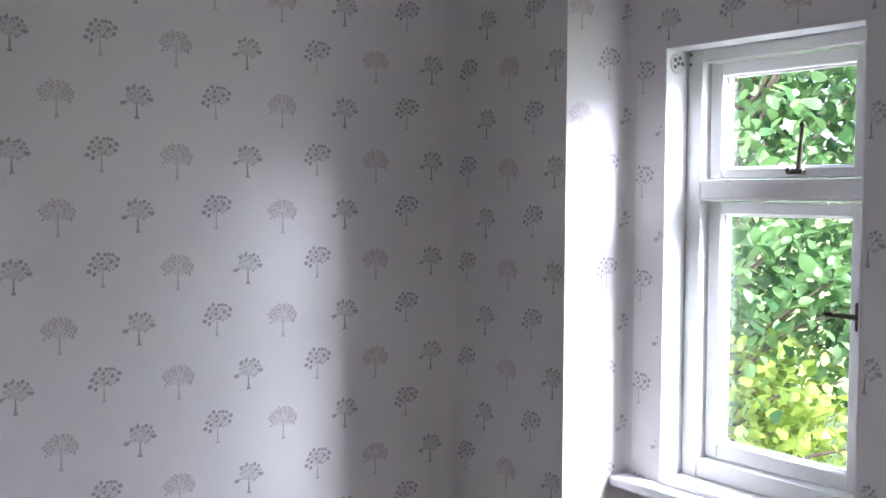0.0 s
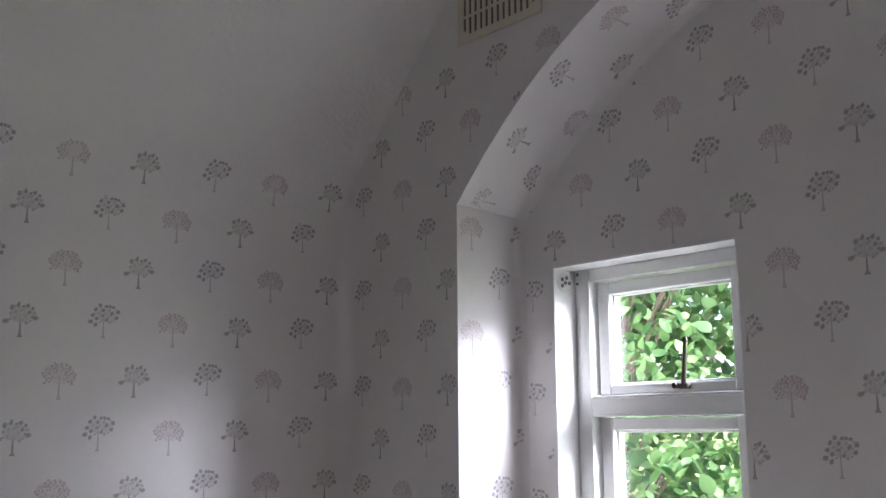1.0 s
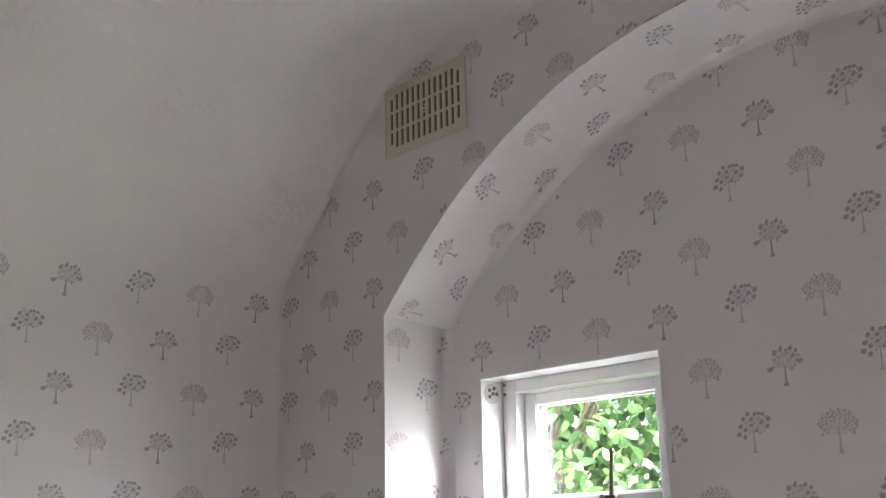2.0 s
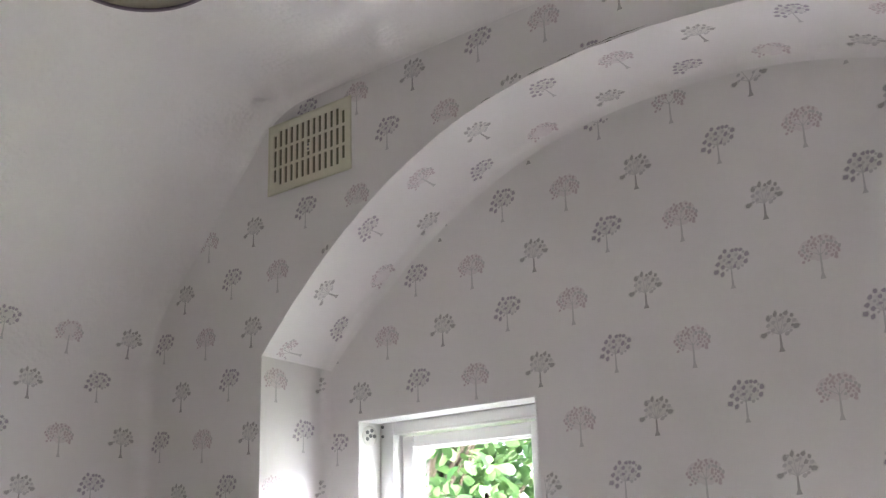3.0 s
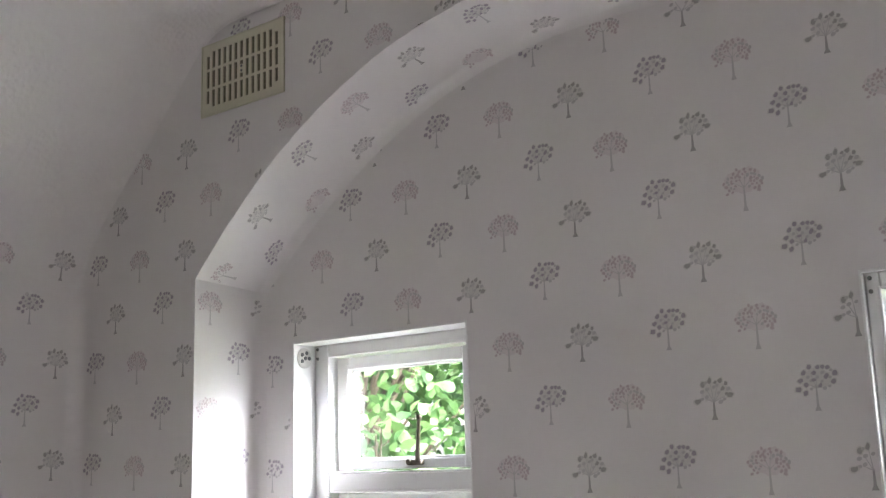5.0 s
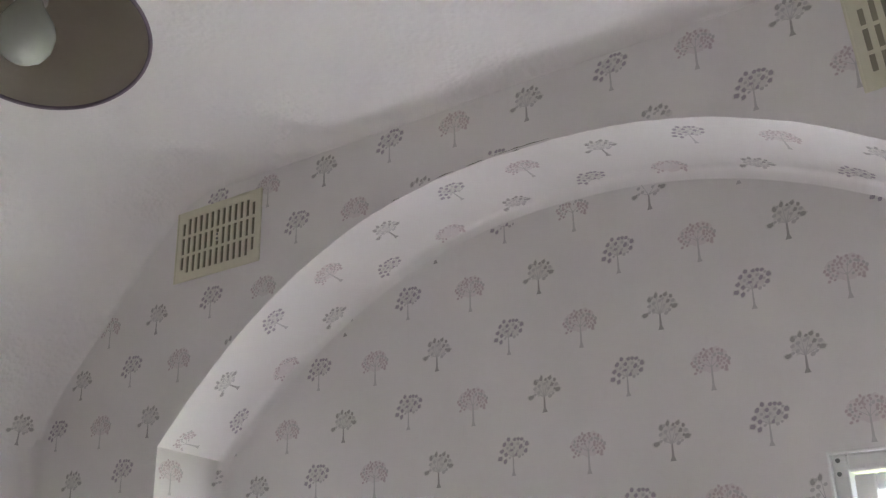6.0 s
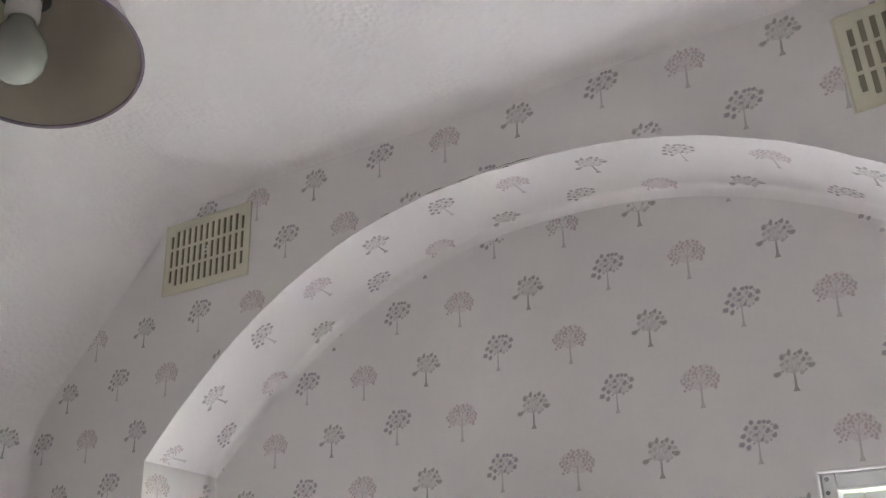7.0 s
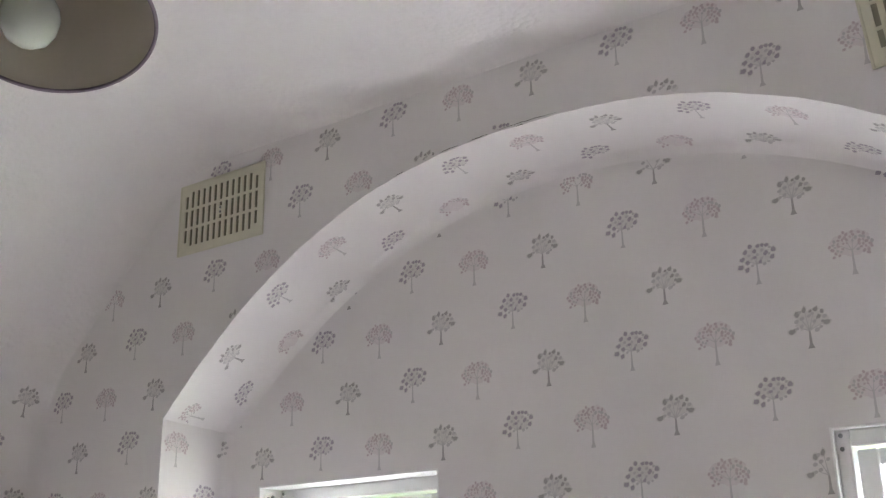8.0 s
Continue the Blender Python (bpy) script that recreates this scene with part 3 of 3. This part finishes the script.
# ---- air vents ----
def make_vent():
    w, h, t = 0.284, 0.182, 0.0035
    vent = empty("air_vent", (0, 0, 0), "cream plastic louvred air vent screwed to wallpapered wall", "air vent", "wall vents")
    bm = bmesh.new()
    ncol, pitch, slot = 13, 0.0197, 0.0096
    rows = [(-0.070, -0.027), (-0.0205, 0.0225), (0.029, 0.072)]
    x_start = -pitch * (ncol - 1) / 2
    # border
    edge = x_start - slot / 2
    box(bm, -w / 2, edge, -t, 0, -h / 2, h / 2, 0.0)
    box(bm, -edge, w / 2, -t, 0, -h / 2, h / 2, 0.0)
    cuts = [-h / 2] + [z for r in rows for z in r] + [h / 2]
    for i in range(0, len(cuts), 2):
        box(bm, edge, -edge, -t, 0, cuts[i], cuts[i + 1], 0.0)
    for z0, z1 in rows:
        for c in range(ncol - 1):
            x = x_start + c * pitch
            box(bm, x + slot / 2, x + pitch - slot / 2, -t, 0, z0, z1, 0.0)
    # shorter end slots, and the solid middle of the centre slot
    for x in (x_start, -x_start):
        box(bm, x - slot / 2, x + slot / 2, -t, 0, rows[0][0], rows[0][0] + 0.010, 0.0)
        box(bm, x - slot / 2, x + slot / 2, -t, 0, rows[2][1] - 0.010, rows[2][1], 0.0)
    box(bm, -slot / 2, slot / 2, -t, 0, -0.009, 0.012, 0.0)
    bmesh.ops.remove_doubles(bm, verts=bm.verts[:], dist=0.00005)
    part("plate", bm, VENT_CREAM, vent)
    bm = bmesh.new()
    frame_bars(bm, -w / 2 - 0.0015, w / 2 + 0.0015, -h / 2 - 0.0015, h / 2 + 0.0015, -t - 0.0015, -0.001, 0.005, 0.0015)
    part("rim", bm, VENT_CREAM, vent)
    bm = bmesh.new()
    box(bm, edge - 0.004, -edge + 0.004, -0.0012, -0.0004, rows[0][0] - 0.004, rows[2][1] + 0.004)
    # no duct behind: the sheet's dark colour paints the shade in the slots
    part("backing", bm, GAP_SHADE, vent, "flat sheet behind the slots coloured as their shade")
    for z in (-0.004, 0.007):
        bm = bmesh.new()
        t2 = bmesh.new()
        bmesh.ops.create_cone(t2, cap_ends=True, segments=12, radius1=0.0032, radius2=0.0026, depth=0.002, matrix=Matrix.Translation((0, -t - 0.0008, z)) @ Matrix.Rotation(radians(90), 4, "X"))
        join(bm, t2)
        part("screw", bm, STEEL, vent)
    return vent


vent = make_vent()
vent.matrix_basis = Matrix.Translation((-0.541, YF - 0.001, 2.308))
shut_vent = tagged(copy_thing(vent, pose(1.086, YF - 0.001, 2.307, 0, -4, 0)), "cream plastic air vent fixed slightly crooked with closed slots")
for piece in shut_vent.children:
    if piece.name.startswith("backing"):
        piece.material_slots[0].link = "OBJECT"
        piece.material_slots[0].material = VENT_SHUT
        tagged(piece, "closed brown shutter behind the slots")


# ---- pendant lamp ----
def make_pendant():
    """A tapered shade that hangs a little askew on its carrier, round a bulb on a straight flex."""
    at = Vector((0.281, -1.257, 2.030))
    lamp = empty("pendant_lamp", at, "lilac fabric pendant lampshade hanging askew with an opal bulb", "ceiling lamp")
    rb, rt, h = 0.115, 0.050, 0.185
    tip = radians(17)
    up = Vector((-0.87 * math.sin(tip), 0.49 * math.sin(tip), math.cos(tip)))
    turn = up.to_track_quat("Z", "Y").to_matrix().to_4x4()
    ox, oy, oz = -0.044, 0.0, 0.022
    bm = bmesh.new()
    lathe(bm, [(rb, 0.0), (rt, h)], n=72, m=turn)
    part("shade", bm, SHADE_OUT, lamp, "tapered lilac fabric shade", True)
    bm = bmesh.new()
    lathe(bm, [(rb - 0.0018, 0.001), (rt - 0.0018, h - 0.001)], n=72, m=turn)
    part("lining", bm, SHADE_IN, lamp, "taupe inner lining", True)
    for r, z in ((rb, 0.0), (rt, h)):
        bm = bmesh.new()
        ring = [(r - 0.0016 + 0.0024 * math.cos(a), z + 0.0024 * math.sin(a) + 0.001) for a in (2 * math.pi * i / 10 for i in range(11))]
        lathe(bm, ring, n=72, m=turn)
        part("trim", bm, TRIM, lamp, "dark mauve edge binding", True)
    bm = bmesh.new()
    lathe(bm, [(1e-4, -0.037), (0.011, -0.036), (0.022, -0.030), (0.030, -0.019), (0.034, -0.002), (0.0325, 0.011), (0.025, 0.026), (0.017, 0.038), (0.0140, 0.050), (0.0135, 0.060), (1e-4, 0.060)], (ox, oy, oz), 40)
    part("bulb", bm, BULB, lamp, "unlit opal glass bulb", True)
    bm = bmesh.new()
    lathe(bm, [(0.0150, 0.0), (0.020, 0.002), (0.020, 0.026), (0.016, 0.030), (0.015, 0.060), (0.008, 0.072), (1e-4, 0.072)], (ox, oy, oz + 0.044), 28)
    part("lamp_holder", bm, PLASTIC, lamp, "white plastic lamp holder", True)
    bm = bmesh.new()
    lathe(bm, [(0.0205, 0.0), (0.030, 0.0), (0.030, 0.003), (0.0205, 0.003), (0.0205, 0.0)], (ox, oy, oz + 0.074), 28)
    top = turn @ Vector((0, 0, h - 0.012))
    for i in range(3):
        a = radians(25 + 120 * i)
        q = top + turn.to_3x3() @ Vector(((rt + 0.003) * math.cos(a), (rt + 0.003) * math.sin(a), 0))
        rod(bm, (ox + 0.028 * math.cos(a), oy + 0.028 * math.sin(a), oz + 0.0755), q, 0.0013, n=6)
    part("shade_carrier", bm, STEEL, lamp, "thin wire shade carrier")
    bm = bmesh.new()
    rod(bm, (ox, oy, oz + 0.11), (ox, oy, Z_FLAT - at.z - 0.01), 0.0035)
    part("flex", bm, PLASTIC, lamp, "white flex")
    bm = bmesh.new()
    lathe(bm, [(1e-4, -0.045), (0.006, -0.045), (0.020, -0.036), (0.045, -0.014), (0.048, 0.0), (1e-4, 0.0)], (ox, oy, Z_FLAT - at.z), 36)
    part("ceiling_rose", bm, PLASTIC, lamp, "white ceiling rose", True)
    return lamp


make_pendant()


# ---- garden outside ----
bm = bmesh.new()
t = bmesh.new()
bmesh.ops.create_grid(t, x_segments=40, y_segments=40, size=400)
join(bm, t, Matrix.Translation((0, 0, -0.35)))
whole("ground", bm, GRASS, "green lawn reaching into the distance", "lawn", "structure")


def leaf_mesh(count, place, size, seed):
    """Folded pointed leaves; place(rnd) gives a spot."""
    rnd = random.Random(seed)
    verts, faces = [], []
    for _ in range(count):
        p = Vector(place(rnd))
        s = size * rnd.uniform(0.6, 1.25)
        q = Euler((rnd.uniform(0.1, 1.3), rnd.uniform(-0.7, 0.7), rnd.uniform(0, 6.28))).to_matrix()
        b = len(verts)
        wide, fold, curl = rnd.uniform(0.8, 1.15), rnd.uniform(0.04, 0.14) * s, rnd.uniform(-0.02, 0.14) * s
        rim = ((0, -0.5), (0.22, -0.38), (0.36, -0.12), (0.31, 0.16), (0.15, 0.38), (0, 0.54), (-0.15, 0.38), (-0.31, 0.16), (-0.36, -0.12), (-0.22, -0.38))
        for x, y in rim:
            verts.append(p + q @ Vector((x * s * wide, y * s, fold * abs(x) / 0.36 - curl * y * y * 4)))
        verts += [p + q @ Vector((0, -0.2 * s, 0)), p + q @ Vector((0, 0.2 * s, 0))]
        for i in range(10):
            j = (i + 1) % 10
            c, d = b + 10 + (2 <= i < 8), b + 10 + (2 <= j < 8)
            faces.append((b + i, b + j, d) if c == d else (b + i, b + j, d, c))
    me = bpy.data.meshes.new("leaves")
    me.from_pydata(verts, [], faces)
    me.polygons.foreach_set("use_smooth", [True] * len(faces))
    return me


def make_tree(name, at, r, z0, z1, count, size, leaf, seed, label, clumps=26):
    tree = empty(name, at, label, "tree", "garden trees")
    rnd = random.Random(seed)
    bm = bmesh.new()
    centres = []
    top = z1 - at[2]
    rod(bm, (0, 0, 0), (0.03, 0.02, top * 0.45), 0.07, 0.05)
    rod(bm, (0.03, 0.02, top * 0.45), (-0.04, 0.0, top * 0.9), 0.05, 0.015)
    for i in range(clumps):
        a = rnd.uniform(0, 6.28)
        rr = r * math.sqrt(rnd.uniform(0.05, 1))
        z = rnd.uniform(z0 - at[2], top)
        c = (rr * math.cos(a), rr * math.sin(a), z)
        centres.append((c, rnd.uniform(0.16, 0.36)))
        bend = (c[0] * 0.5 + rnd.uniform(-0.12, 0.12), c[1] * 0.5 + rnd.uniform(-0.12, 0.12), z * 0.8 + 0.1)
        rod(bm, (0, 0, max(0.1, z * 0.6)), bend, 0.014, 0.008, 6)
        rod(bm, bend, c, 0.008, 0.003, 6)
    part("trunk", bm, BARK, tree)

    def place(g):
        (x, y, z), cr = g.choice(centres)
        while True:
            d = Vector((g.uniform(-1, 1), g.uniform(-1, 1), g.uniform(-1, 1)))
            if d.length < 1:
                break
        return (x + d.x * cr * 1.2, y + d.y * cr * 1.2, z + d.z * cr)

    me = leaf_mesh(count, place, size, seed + 1)
    me.materials.append(leaf)
    crown = new("crown", me)
    crown.parent = tree
    return tree


make_tree("apple_tree", (-1.95, 1.75, -0.35), 0.85, 0.55, 2.7, 7600, 0.066, LEAF, 3, "leafy green apple tree close outside the window", 60)
make_tree("apple_tree", (-3.2, 3.2, -0.35), 1.2, 0.2, 3.0, 5200, 0.075, LEAF, 13, "leafy green apple tree further back in the garden", 46)
make_tree("apple_tree", (-1.3, 2.9, -0.35), 0.9, 0.4, 2.6, 3200, 0.075, LEAF, 23, "leafy green tree beside the lawn", 36)
make_tree("garden_shrub", (-1.60, 1.35, -0.35), 0.60, -0.2, 0.58, 3200, 0.060, LEAF_YELLOW, 33, "low yellow-green shrub under the window", 40)
make_tree("garden_shrub", (-2.7, 2.2, -0.35), 0.9, -0.2, 0.6, 3000, 0.065, LEAF_YELLOW, 43, "yellow-green shrub at the foot of trees", 40)


def add_leaves(tree, centre, spread, count, size, leaf, seed, label):
    """A few leaves of another colour on a tree."""
    me = leaf_mesh(count, lambda g: (centre[0] + g.gauss(0, spread), centre[1] + g.gauss(0, spread * 0.5), centre[2] + g.gauss(0, spread)), size, seed)
    me.materials.append(leaf)
    ob = new("turning_leaves", me)
    ob.parent = tree
    return tagged(ob, label)


near_tree = bpy.data.objects["apple_tree"]
add_leaves(near_tree, (0.35, -0.55, 1.55), 0.16, 22, 0.055, LEAF_RUST, 61, "orange and yellow turning leaves")
add_leaves(near_tree, (0.10, -0.60, 1.15), 0.22, 18, 0.050, LEAF_RUST, 62, "orange and yellow turning leaves")

# splits in the loose paper along the arch, gap shade painted as dark strips
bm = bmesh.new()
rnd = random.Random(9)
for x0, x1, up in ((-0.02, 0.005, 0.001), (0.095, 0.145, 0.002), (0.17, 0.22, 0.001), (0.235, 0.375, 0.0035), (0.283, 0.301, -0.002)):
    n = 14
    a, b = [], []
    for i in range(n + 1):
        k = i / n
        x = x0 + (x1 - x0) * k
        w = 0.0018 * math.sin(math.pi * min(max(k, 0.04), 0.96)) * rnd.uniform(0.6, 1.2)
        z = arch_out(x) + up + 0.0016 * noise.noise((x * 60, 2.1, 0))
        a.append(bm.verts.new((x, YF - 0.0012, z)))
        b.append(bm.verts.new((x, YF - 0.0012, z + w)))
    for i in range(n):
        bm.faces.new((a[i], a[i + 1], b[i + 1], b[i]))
part("paper_crack", bm, GAP_SHADE, wall_front, "split in the lifting paper with its gap shade painted dark")
